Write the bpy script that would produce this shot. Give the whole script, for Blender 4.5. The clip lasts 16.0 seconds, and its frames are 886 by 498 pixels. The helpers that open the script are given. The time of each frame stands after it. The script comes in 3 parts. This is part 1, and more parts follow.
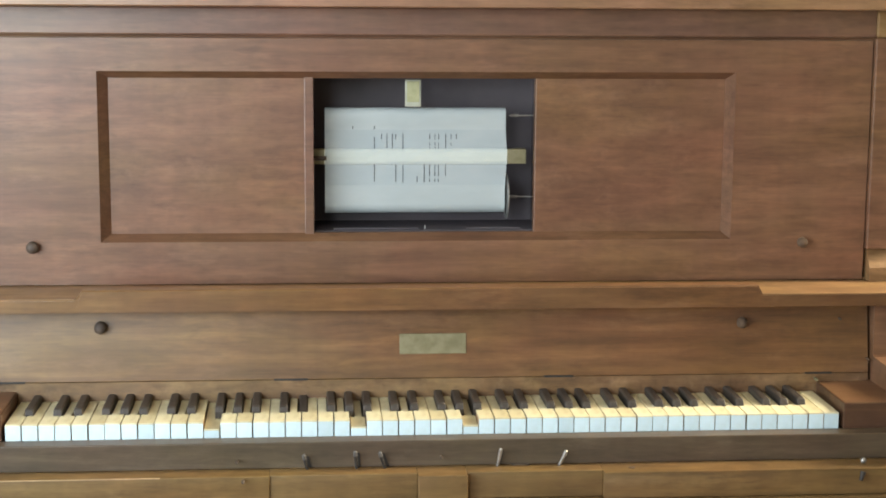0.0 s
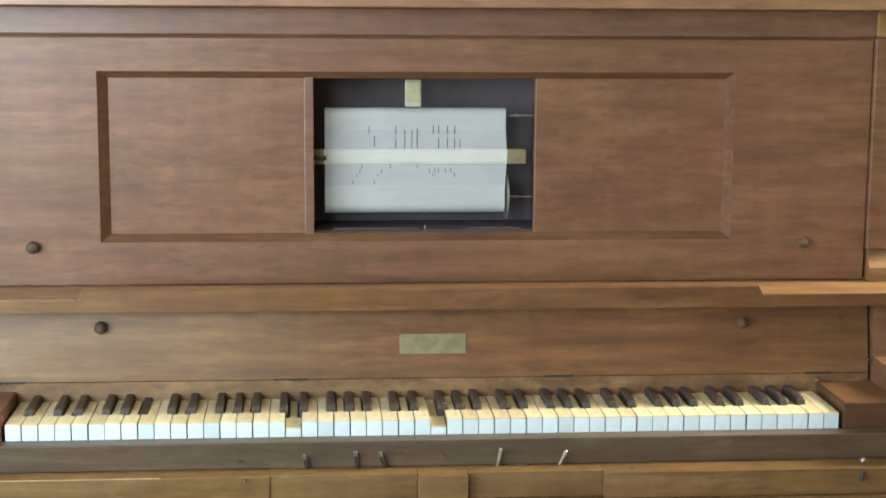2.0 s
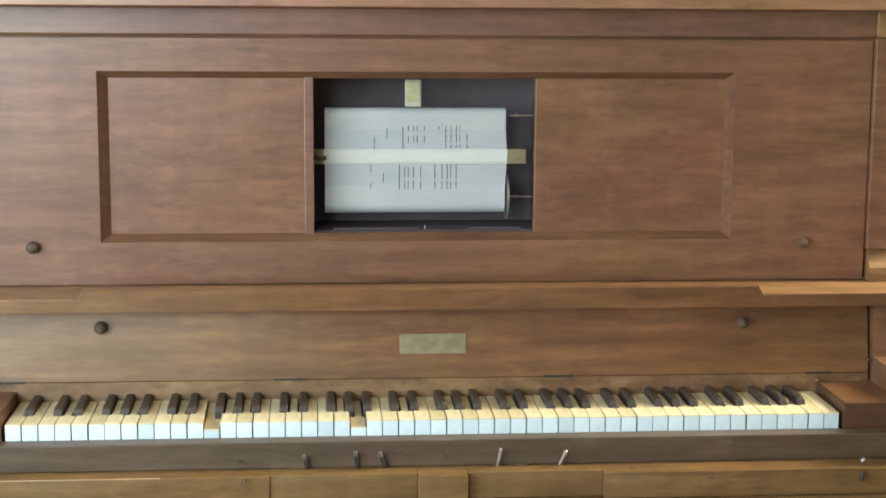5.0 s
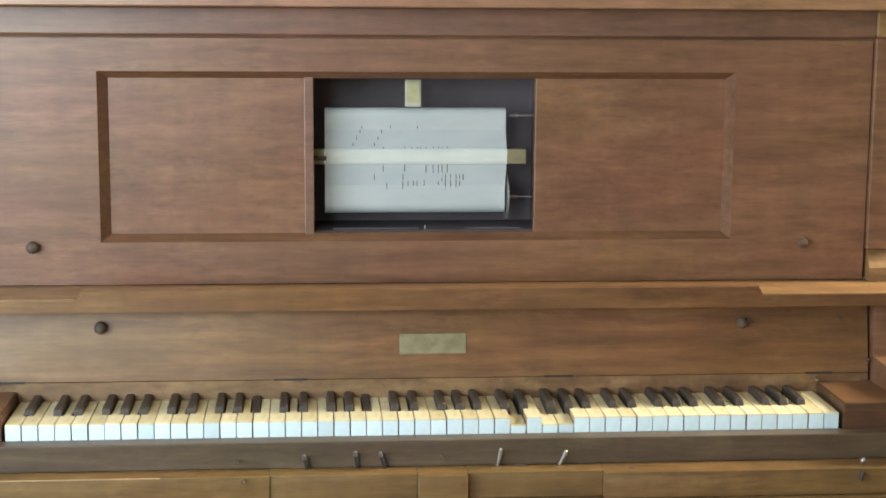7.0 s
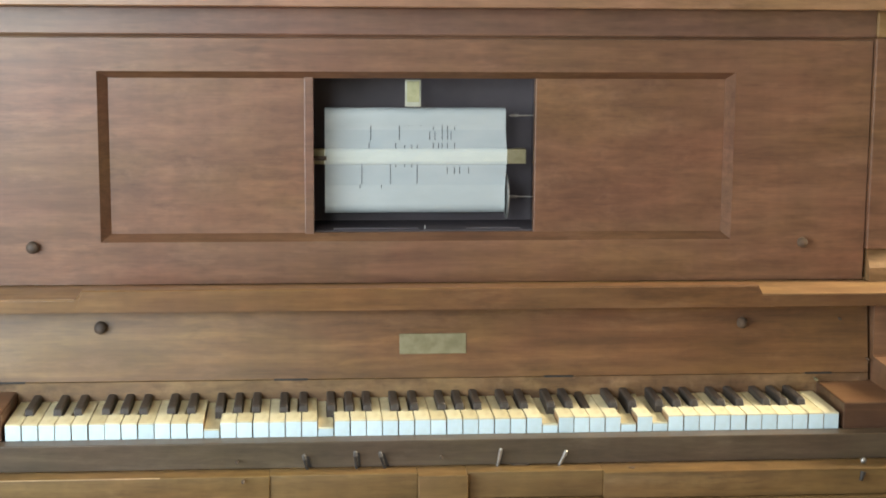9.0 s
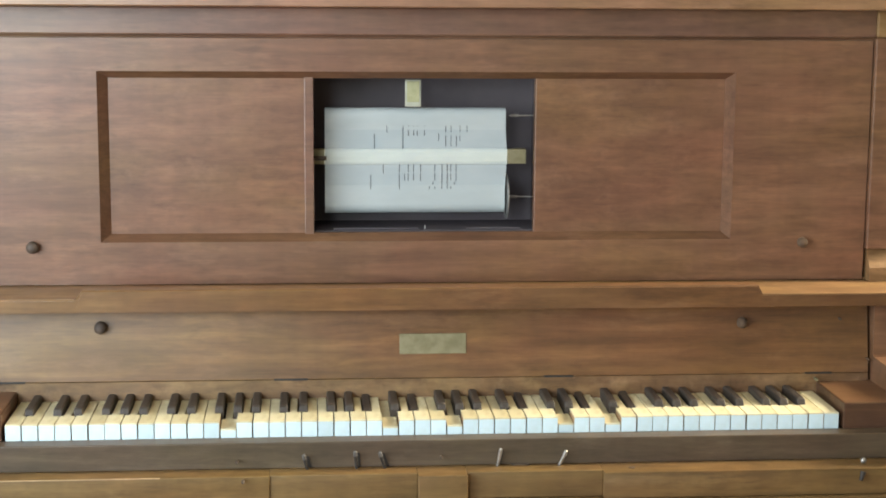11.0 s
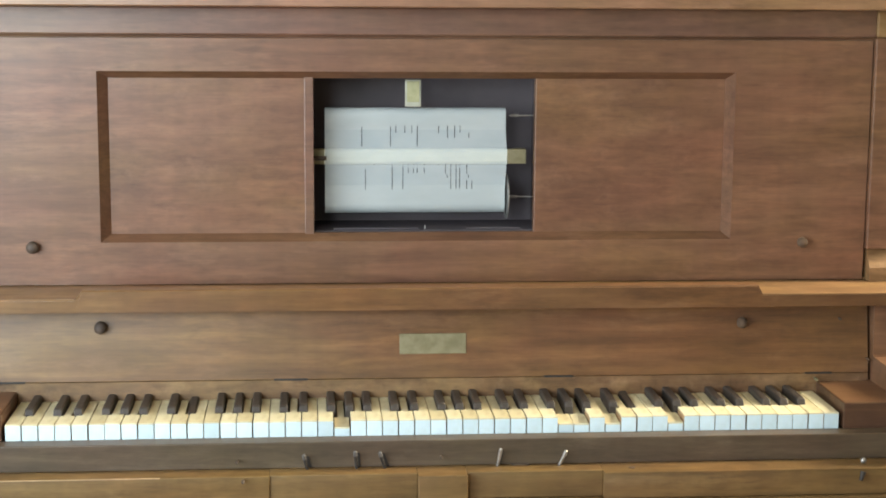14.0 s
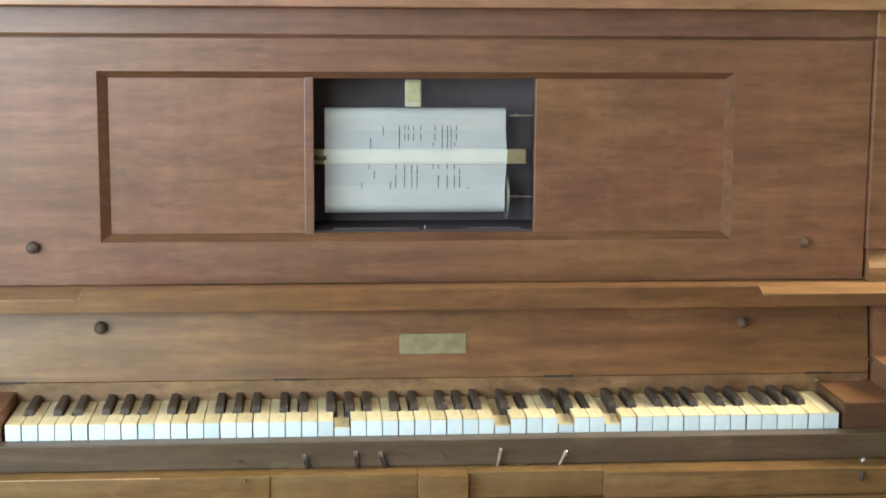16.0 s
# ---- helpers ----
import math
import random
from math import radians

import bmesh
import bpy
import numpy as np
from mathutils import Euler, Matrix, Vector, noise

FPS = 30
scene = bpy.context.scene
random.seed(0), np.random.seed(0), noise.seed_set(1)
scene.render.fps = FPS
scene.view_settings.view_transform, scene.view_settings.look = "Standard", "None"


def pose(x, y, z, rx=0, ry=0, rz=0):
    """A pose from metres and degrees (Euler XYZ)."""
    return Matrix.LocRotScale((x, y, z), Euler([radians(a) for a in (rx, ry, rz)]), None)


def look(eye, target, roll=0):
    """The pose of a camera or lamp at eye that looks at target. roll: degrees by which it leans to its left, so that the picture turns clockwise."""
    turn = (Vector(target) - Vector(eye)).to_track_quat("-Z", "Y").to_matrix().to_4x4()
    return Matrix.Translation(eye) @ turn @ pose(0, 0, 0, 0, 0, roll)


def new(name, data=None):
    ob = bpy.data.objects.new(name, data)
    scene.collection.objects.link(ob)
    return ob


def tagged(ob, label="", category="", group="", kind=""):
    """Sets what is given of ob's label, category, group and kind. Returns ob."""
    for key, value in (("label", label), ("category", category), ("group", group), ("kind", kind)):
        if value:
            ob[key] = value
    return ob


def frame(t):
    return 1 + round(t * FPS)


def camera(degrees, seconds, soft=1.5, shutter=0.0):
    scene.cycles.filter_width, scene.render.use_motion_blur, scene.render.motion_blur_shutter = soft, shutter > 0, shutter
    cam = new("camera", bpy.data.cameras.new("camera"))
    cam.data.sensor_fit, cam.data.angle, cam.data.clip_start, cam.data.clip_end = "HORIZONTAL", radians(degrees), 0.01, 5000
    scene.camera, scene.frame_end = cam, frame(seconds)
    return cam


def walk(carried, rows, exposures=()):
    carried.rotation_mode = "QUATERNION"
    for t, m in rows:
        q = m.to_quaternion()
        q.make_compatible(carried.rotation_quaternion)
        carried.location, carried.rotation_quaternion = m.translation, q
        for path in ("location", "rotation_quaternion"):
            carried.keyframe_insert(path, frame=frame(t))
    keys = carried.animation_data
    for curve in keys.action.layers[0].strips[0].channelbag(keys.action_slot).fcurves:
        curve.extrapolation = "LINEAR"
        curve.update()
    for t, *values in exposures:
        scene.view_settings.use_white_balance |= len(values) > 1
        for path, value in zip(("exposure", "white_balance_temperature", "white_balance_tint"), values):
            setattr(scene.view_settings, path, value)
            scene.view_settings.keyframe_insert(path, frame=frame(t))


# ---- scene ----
# The camera stands still before the piano.
cam = camera(30.762, 16.0, soft=1.8)
STAND = pose(0.4384, -2.2752, 1.3581, 80.734, -0.397, -4.683)
walk(cam, [(0.0, STAND), (16.0, STAND)], exposures=[(0.0, -0.01), (4.0, -0.01), (7.0, -0.05), (9.0, -0.02), (11.5, 0.05), (12.5, 0.08), (13.5, 0.04), (16.0, 0.03)])

# ---- light: daylight from the windows ----
world = bpy.data.worlds.new("sky")
scene.world = world
world.use_nodes = True
sky = world.node_tree.nodes.new("ShaderNodeTexSky")
sky.sky_type, sky.sun_disc, sky.sun_elevation, sky.sun_rotation = "NISHITA", False, radians(40), radians(230)
back = world.node_tree.nodes["Background"]
back.inputs["Strength"].default_value = 0.1
world.node_tree.links.new(sky.outputs["Color"], back.inputs["Color"])


def window_light(name, eye, target, wide, high, watts, colour):
    lamp = bpy.data.lights.new(name, "AREA")
    lamp.shape, lamp.size, lamp.size_y, lamp.energy, lamp.color = "RECTANGLE", wide, high, watts, colour
    new(name, lamp).matrix_world = look(eye, target)


window_light("daylight_west", (-1.21, -1.45, 1.35), (0.6, -0.35, 1.0), 1.7, 1.5, 72, (0.83, 0.93, 1.0))
window_light("daylight_east", (3.36, 0.28, 1.95), (1.2, 0.16, 0.9), 0.38, 1.3, 225, (1.0, 0.85, 0.62))
window_light("daylight_south", (-0.75, -4.06, 1.85), (-0.2, 0.0, 1.2), 0.9, 1.4, 50, (0.87, 0.95, 0.98))


# ---- materials ----
def material(name, colour, rough=0.5, metal=0.0):
    m = bpy.data.materials.new(name)
    m.use_nodes = True
    b = m.node_tree.nodes["Principled BSDF"]
    b.inputs["Base Color"].default_value = (*colour, 1)
    b.inputs["Roughness"].default_value = rough
    b.inputs["Metallic"].default_value = metal
    return m, m.node_tree, b


def noise_node(tree, scale, detail, stretch, coord="Object", rough=0.55):
    n, l = tree.nodes, tree.links
    tc, mp, no = n.new("ShaderNodeTexCoord"), n.new("ShaderNodeMapping"), n.new("ShaderNodeTexNoise")
    mp.inputs["Scale"].default_value = stretch
    no.inputs["Scale"].default_value, no.inputs["Detail"].default_value, no.inputs["Roughness"].default_value = scale, detail, rough
    l.new(tc.outputs[coord], mp.inputs["Vector"])
    l.new(mp.outputs["Vector"], no.inputs["Vector"])
    return no


def ramp_node(tree, source, stops):
    r = tree.nodes.new("ShaderNodeValToRGB")
    while len(r.color_ramp.elements) < len(stops):
        r.color_ramp.elements.new(0.5)
    for e, (at, c) in zip(r.color_ramp.elements, stops):
        e.position, e.color = at, (*c, 1)
    tree.links.new(source, r.inputs["Fac"])
    return r.outputs["Color"]


def mix_node(tree, fac, a, b, kind="MULTIPLY"):
    m = tree.nodes.new("ShaderNodeMix")
    m.data_type, m.blend_type = "RGBA", kind
    if isinstance(fac, float):
        m.inputs[0].default_value = fac
    else:
        tree.links.new(fac, m.inputs[0])
    tree.links.new(a, m.inputs[6])
    tree.links.new(b, m.inputs[7])
    return m.outputs[2]


def bump_node(tree, b, height, strength, distance):
    u = tree.nodes.new("ShaderNodeBump")
    u.inputs["Strength"].default_value, u.inputs["Distance"].default_value = strength, distance
    tree.links.new(height, u.inputs["Height"])
    tree.links.new(u.outputs["Normal"], b.inputs["Normal"])


def wood(name, dark, mid, light, along=(1.0, 9.0, 9.0), rough=0.38, coat=0.25, seed=0.0, blotch=0.42, fleck=0.5, lean=1.2, bands=0.0, shine=0.5, painted_falloff=0.0):
    """Polished, worn timber: streaky grain, fine pores, short flecks and broad stains."""
    m, t, b = material(name, mid, rough)
    streak = noise_node(t, 4.0, 8, (along[0] * 1.1, along[1] * 1.3, along[2] * 1.3), rough=0.62)
    streak.inputs["Distortion"].default_value = 0.35
    pores = noise_node(t, 40.0, 6, (along[0] * 0.35, along[1] * 1.4, along[2] * 1.4), rough=0.75)
    flecks = noise_node(t, 26.0, 4, (along[0] * 1.0, along[1] * 0.4, along[2] * 0.4), rough=0.6)
    stain = noise_node(t, 3.0, 6, (1.0, 1.0, 2.4), rough=0.62)
    stain.inputs["Distortion"].default_value = 0.5
    for k, mp in enumerate([x for x in t.nodes if x.type == "MAPPING"]):
        mp.inputs["Location"].default_value = (seed * 1.7 + k, seed * 0.9, seed * 2.3 + k)
        mp.inputs["Rotation"].default_value = (0, radians(lean), 0)
    curl = noise_node(t, 16.0, 3, (1.0, 0.5, 0.12), rough=0.5)
    mottle = ramp_node(t, curl.outputs["Fac"], [(0.35, (0.83, 0.82, 0.81)), (0.62, (1.07, 1.07, 1.06))])
    base = ramp_node(t, streak.outputs["Fac"], [(0.28, dark), (0.5, mid), (0.74, light)])
    fine = ramp_node(t, pores.outputs["Fac"], [(0.34, (0.66, 0.62, 0.58)), (0.5, (1, 1, 1)), (0.72, (1.16, 1.14, 1.1))])
    spots = ramp_node(t, flecks.outputs["Fac"], [(0.3, (0.74, 0.71, 0.68)), (0.45, (1, 1, 1)), (0.75, (1.12, 1.1, 1.07))])
    broad = ramp_node(t, stain.outputs["Fac"], [(0.3, (0.64, 0.60, 0.57)), (0.5, (1, 1, 1)), (0.7, (1.2, 1.21, 1.2))])
    colour = mix_node(t, 0.38, base, fine)
    colour = mix_node(t, fleck, colour, spots)
    colour = mix_node(t, blotch, colour, broad)
    colour = mix_node(t, 0.38, colour, mottle)
    # broken ribbon figure: short bright and dark dashes, in drifts
    dash = noise_node(t, 30.0, 4, (0.8, 1.0, 3.6), rough=0.6)
    dash.inputs["Distortion"].default_value = 0.6
    drift = noise_node(t, 5.0, 3, (1.0, 1.0, 1.6))
    where = ramp_node(t, drift.outputs["Fac"], [(0.38, (0.12, 0.12, 0.12)), (0.62, (0.62, 0.62, 0.62))])
    ribbon = ramp_node(t, dash.outputs["Fac"], [(0.34, (0.72, 0.69, 0.67)), (0.5, (1, 1, 1)), (0.66, (1.25, 1.24, 1.2))])
    colour = mix_node(t, where, colour, ribbon)
    # old finish gone olive here and plum there
    age = noise_node(t, 4.2, 4, (0.8, 1.0, 1.7), rough=0.6)
    tone = ramp_node(t, age.outputs["Fac"], [(0.34, (1.03, 0.94, 0.99)), (0.5, (1, 1, 1)), (0.68, (1.01, 1.08, 0.9))])
    colour = mix_node(t, 0.9, colour, tone)
    if bands:
        # broad arched growth bands of flat-sawn veneer
        wave = t.nodes.new("ShaderNodeTexWave")
        wave.wave_type, wave.bands_direction = "BANDS", "Z"
        wave.inputs["Scale"].default_value, wave.inputs["Distortion"].default_value = 9.0, 5.5
        wave.inputs["Detail"].default_value, wave.inputs["Detail Scale"].default_value = 3.0, 1.4
        tc, mp = t.nodes.new("ShaderNodeTexCoord"), t.nodes.new("ShaderNodeMapping")
        mp.inputs["Scale"].default_value = (0.22, 1.0, 1.0)
        mp.inputs["Rotation"].default_value = (0, radians(lean * 0.6), 0)
        t.links.new(tc.outputs["Object"], mp.inputs["Vector"])
        t.links.new(mp.outputs["Vector"], wave.inputs["Vector"])
        growth = ramp_node(t, wave.outputs["Fac"], [(0.15, (0.70, 0.66, 0.60)), (0.5, (1, 1, 1)), (0.85, (1.3, 1.32, 1.2))])
        colour = mix_node(t, bands, colour, growth)
    if painted_falloff:
        # falloff of light painted along the veneer: pale yellow to dark red, ragged between
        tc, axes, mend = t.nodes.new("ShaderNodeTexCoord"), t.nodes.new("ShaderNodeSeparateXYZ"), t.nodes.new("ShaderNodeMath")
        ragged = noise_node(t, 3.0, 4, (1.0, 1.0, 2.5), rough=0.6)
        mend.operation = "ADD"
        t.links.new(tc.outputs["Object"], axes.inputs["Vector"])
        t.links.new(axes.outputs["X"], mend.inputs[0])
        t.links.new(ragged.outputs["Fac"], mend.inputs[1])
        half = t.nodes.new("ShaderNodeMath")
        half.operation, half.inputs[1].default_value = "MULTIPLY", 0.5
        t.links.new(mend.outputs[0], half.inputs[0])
        colour = mix_node(t, painted_falloff, colour, ramp_node(t, half.outputs[0], [(0.3, (1.1, 1.2, 1.02)), (0.66, (0.93, 0.86, 0.84))]))
    silk = noise_node(t, 62.0, 3, (1.0, 1.0, 0.09), rough=0.5)
    colour = mix_node(t, 0.3, colour, ramp_node(t, silk.outputs["Fac"], [(0.36, (0.88, 0.87, 0.86)), (0.64, (1.08, 1.08, 1.07))]))
    # rubbed, dusty scuffs along the grain
    scuff = noise_node(t, 7.0, 6, (along[0] * 1.3, along[1] * 0.5, along[2] * 0.5), rough=0.7)
    worn = t.nodes.new("ShaderNodeRGB")
    worn.outputs[0].default_value = tuple(min(1.0, c * 1.35 + 0.02) for c in light) + (1.0,)
    mask = ramp_node(t, scuff.outputs["Fac"], [(0.56, (0, 0, 0)), (0.74, (0.34, 0.34, 0.34))])
    colour = mix_node(t, mask, colour, worn.outputs[0], "MIX")
    t.links.new(colour, b.inputs["Base Color"])
    gloss = ramp_node(t, stain.outputs["Fac"], [(0.3, (rough + 0.12,) * 3), (0.7, (rough - 0.06,) * 3)])
    t.links.new(gloss, b.inputs["Roughness"])
    b.inputs["Coat Weight"].default_value, b.inputs["Coat Roughness"].default_value = coat, 0.32
    b.inputs["Specular IOR Level"].default_value = shine
    bump_node(t, b, pores.outputs["Fac"], 0.1, 0.0008)
    return m


def speckled(name, colour, other, rough, metal=0.0, scale=40.0, stretch=(1, 1, 1), strength=0.15):
    m, t, b = material(name, colour, rough, metal)
    no = noise_node(t, scale, 5, stretch)
    t.links.new(ramp_node(t, no.outputs["Fac"], [(0.32, other), (0.62, colour)]), b.inputs["Base Color"])
    t.links.new(ramp_node(t, no.outputs["Fac"], [(0.3, (min(rough + 0.15, 1),) * 3), (0.7, (rough,) * 3)]), b.inputs["Roughness"])
    bump_node(t, b, no.outputs["Fac"], strength, 0.0006)
    return m


WOOD = wood("mahogany", (0.122, 0.057, 0.030), (0.178, 0.087, 0.046), (0.238, 0.124, 0.070), coat=0.7)
WOOD_DOOR = wood("mahogany_figured", (0.120, 0.054, 0.028), (0.176, 0.084, 0.044), (0.232, 0.118, 0.066), along=(1.8, 7.0, 7.0), seed=3.0, blotch=0.5, fleck=0.5, coat=0.7)
WOOD_FALL = wood("mahogany_fallboard", (0.104, 0.051, 0.019), (0.163, 0.081, 0.031), (0.230, 0.120, 0.050), along=(0.7, 7.0, 7.0), seed=6.0, coat=0.22, lean=5.0, blotch=0.28, bands=0.28, painted_falloff=1.0)
WOOD_RAW = wood("worn_keybed_wood", (0.115, 0.069, 0.023), (0.164, 0.100, 0.034), (0.216, 0.139, 0.052), rough=0.5, coat=0.1, seed=9.0)
WOOD_SLIP = wood("dark_keyslip_wood", (0.060, 0.042, 0.026), (0.088, 0.063, 0.039), (0.12, 0.089, 0.056), rough=0.45, coat=0.12, seed=12.0)
WOOD_BLOCK = wood("keyblock_wood", (0.056, 0.026, 0.015), (0.081, 0.039, 0.022), (0.112, 0.058, 0.033), seed=15.0)
MOULD = wood("moulding_wood", (0.095, 0.047, 0.026), (0.138, 0.070, 0.038), (0.185, 0.098, 0.054), seed=4.0, coat=0.3)
WOOD_FOOT = wood("flaked_veneer", (0.105, 0.056, 0.026), (0.175, 0.098, 0.045), (0.29, 0.182, 0.092), along=(2.2, 5.0, 5.0), seed=21.0, blotch=1.0, fleck=1.0, rough=0.5, coat=0.0, painted_falloff=1.0)
# paler mahogany: the light on ledge top and pilaster blocks is in the colour
WOOD_LEDGE = wood("pale_lit_ledge", (0.15, 0.085, 0.036), (0.235, 0.138, 0.06), (0.32, 0.20, 0.09), rough=0.45, coat=0.15, seed=30.0)
# paler mahogany: the sheen on the lid's front edge is put into the colour
WOOD_LID = wood("lid_edge_as_lit", (0.18, 0.095, 0.050), (0.27, 0.147, 0.082), (0.35, 0.20, 0.118), seed=33.0, coat=0.7)
# darker mahogany: the shade on the sloped moulding is put into the colour
BEVEL = wood("shaded_moulding", (0.104, 0.052, 0.028), (0.148, 0.075, 0.040), (0.192, 0.100, 0.054), seed=8.0, coat=0.0, rough=0.65, shine=0.3)
WOOD_FRIEZE = wood("dull_mahogany", (0.112, 0.054, 0.033), (0.158, 0.079, 0.049), (0.205, 0.107, 0.066), seed=25.0, coat=0.8)
WOOD_SHELF = wood("dull_shelf_edge", (0.105, 0.051, 0.019), (0.160, 0.081, 0.032), (0.22, 0.119, 0.051), along=(0.7, 7.0, 7.0), seed=6.0, coat=0.4, lean=3.0, painted_falloff=0.8)
KEYWOOD = wood("spruce", (0.30, 0.2, 0.11), (0.40, 0.28, 0.16), (0.5, 0.36, 0.22), along=(9, 1, 9), rough=0.6, coat=0.0)
BLACK = speckled("spool_box_black", (0.080, 0.069, 0.080), (0.108, 0.094, 0.104), 0.5, scale=14)
GREENISH = speckled("greenish_brass", (0.44, 0.45, 0.27), (0.34, 0.35, 0.2), 0.45, 0.3, 60)
EBONY = speckled("worn_ebony", (0.040, 0.034, 0.030), (0.062, 0.053, 0.047), 0.42, scale=60, stretch=(3, 1, 3))
BRASS = speckled("tarnished_brass", (0.28, 0.255, 0.155), (0.225, 0.2, 0.11), 0.5, 0.5, 60)
# near-white, unmetallic brass: the bar's shine is put into the colour
BAR = speckled("brass_shine_painted", (0.98, 0.95, 0.72), (0.93, 0.89, 0.64), 0.25, 0.0, 50)
STEEL = speckled("nickel_steel", (0.5, 0.49, 0.47), (0.3, 0.29, 0.27), 0.35, 0.9, 120)
STEEL_PALE = speckled("pale_metal", (0.46, 0.48, 0.40), (0.38, 0.40, 0.33), 0.45, 0.2, 70)
STEEL_DULL = speckled("dull_grey_steel", (0.16, 0.155, 0.15), (0.11, 0.105, 0.10), 0.5, 0.6, 90)
DARK = speckled("dark_steel_and_shadow", (0.03, 0.027, 0.025), (0.05, 0.044, 0.04), 0.5, 0.3, 90)
# lighter brown than IRON: glare on the right-hand knobs is put into the colour
PALE_KNOB = speckled("pale_brown_knob", (0.115, 0.072, 0.042), (0.08, 0.05, 0.032), 0.75, 0.0, 90)
IRON = speckled("dark_knob", (0.085, 0.060, 0.043), (0.055, 0.04, 0.032), 0.55, 0.0, 90)
PLASTER = speckled("plaster", (0.46, 0.44, 0.40), (0.41, 0.39, 0.35), 0.9, 0.0, 6)
FLOORWOOD = wood("floorboards", (0.10, 0.06, 0.03), (0.16, 0.10, 0.055), (0.22, 0.14, 0.08), rough=0.5)


def ivory_material(name, a, b2, rough, stain=0.8):
    m, t, b = material(name, a, rough)
    info = t.nodes.new("ShaderNodeObjectInfo")
    no = noise_node(t, 30.0, 4, (2, 1, 2))
    own = ramp_node(t, info.outputs["Random"], [(0.0, tuple(c * 0.9 for c in b2)), (0.12, b2), (0.5, a), (1.0, tuple(min(1, c * 1.06) for c in a))])
    fine = ramp_node(t, no.outputs["Fac"], [(0.3, (0.74, 0.71, 0.60)), (0.56, (1, 1, 1))])
    t.links.new(mix_node(t, stain, own, fine), b.inputs["Base Color"])
    return m


IVORY = ivory_material("yellowed_ivory", (0.765, 0.73, 0.51), (0.69, 0.635, 0.41), 0.32)
FRONT = ivory_material("key_front_celluloid", (0.68, 0.835, 0.89), (0.64, 0.795, 0.85), 0.35, 0.25)

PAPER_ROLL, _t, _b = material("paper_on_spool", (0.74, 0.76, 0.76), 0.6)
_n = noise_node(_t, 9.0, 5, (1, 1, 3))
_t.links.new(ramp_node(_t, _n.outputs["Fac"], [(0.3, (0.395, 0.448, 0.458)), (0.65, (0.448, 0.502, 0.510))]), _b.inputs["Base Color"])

PAPER = bpy.data.materials.new("thin_roll_paper")
PAPER.use_nodes = True
_t = PAPER.node_tree
_b = _t.nodes["Principled BSDF"]
_b.inputs["Roughness"].default_value = 0.55
_n = noise_node(_t, 14.0, 5, (1, 1, 2))
_t.links.new(ramp_node(_t, _n.outputs["Fac"], [(0.3, (0.58, 0.675, 0.71)), (0.65, (0.655, 0.74, 0.765))]), _b.inputs["Base Color"])
_clear, _mix = _t.nodes.new("ShaderNodeBsdfTransparent"), _t.nodes.new("ShaderNodeMixShader")
_mix.inputs["Fac"].default_value = 0.36
_t.links.new(_b.outputs["BSDF"], _mix.inputs[1])
_t.links.new(_clear.outputs["BSDF"], _mix.inputs[2])
_t.links.new(_mix.outputs["Shader"], _t.nodes["Material Output"].inputs["Surface"])
HOLE, _, _ = material("perforation_dark", (0.03, 0.03, 0.034), 0.8)


# ---- mesh helpers ----
def slab(bm, x0, x1, y0, y1, z0, z1, bevel=0.0, segments=2):
    """An axis-parallel block with softened edges."""
    r = bmesh.ops.create_cube(bm, size=1.0, matrix=Matrix.LocRotScale(
        ((x0 + x1) / 2, (y0 + y1) / 2, (z0 + z1) / 2), None, (x1 - x0, y1 - y0, z1 - z0)))
    if bevel:
        edges = {e for v in r["verts"] for e in v.link_edges}
        bmesh.ops.bevel(bm, geom=list(edges), offset=bevel, segments=segments, profile=0.6, affect="EDGES")


def block(*a, **k):
    bm = bmesh.new()
    slab(bm, *a, **k)
    return bm


def rod(bm, a, b, r0, r1=None, sides=16):
    a, b = Vector(a), Vector(b)
    m = Matrix.Translation((a + b) / 2) @ (b - a).to_track_quat("Z", "Y").to_matrix().to_4x4()
    bmesh.ops.create_cone(bm, cap_ends=True, segments=sides, radius1=r0, radius2=r0 if r1 is None else r1, depth=(b - a).length, matrix=m)


def extrude_x(profile, x0, x1):
    """A closed (y, z) outline drawn out along x."""
    bm = bmesh.new()
    ends = [[bm.verts.new((x, y, z)) for y, z in profile] for x in (x0, x1)]
    n = len(profile)
    for i in range(n):
        bm.faces.new((ends[0][i], ends[0][(i + 1) % n], ends[1][(i + 1) % n], ends[1][i]))
    bm.faces.new(ends[0][::-1])
    bm.faces.new(ends[1])
    bmesh.ops.recalc_face_normals(bm, faces=bm.faces)
    return bm


def frame_ring(outer, inner, y_out, y_in):
    """A sloping moulding between an outer and an inner rectangle (x0, x1, z0, z1)."""
    bm = bmesh.new()
    rings = []
    for (x0, x1, z0, z1), y in ((outer, y_out), (inner, y_in), (inner, y_in + 0.008)):
        rings.append([bm.verts.new(v) for v in ((x0, y, z0), (x1, y, z0), (x1, y, z1), (x0, y, z1))])
    for p, q in zip(rings, rings[1:]):
        for i in range(4):
            bm.faces.new((p[i], p[(i + 1) % 4], q[(i + 1) % 4], q[i]))
    return bm


def part(name, bm, mat, parent=None, label="", smooth=False, at=None):
    me = bpy.data.meshes.new(name)
    bm.to_mesh(me)
    bm.free()
    for mm in mat if isinstance(mat, (list, tuple)) else [mat]:
        me.materials.append(mm)
    if smooth:
        me.polygons.foreach_set("use_smooth", [True] * len(me.polygons))
        me.set_sharp_from_angle(angle=radians(42))
    ob = new(name, me)
    ob.parent = parent
    if at is not None:
        ob.matrix_basis = at
    return tagged(ob, label=label)


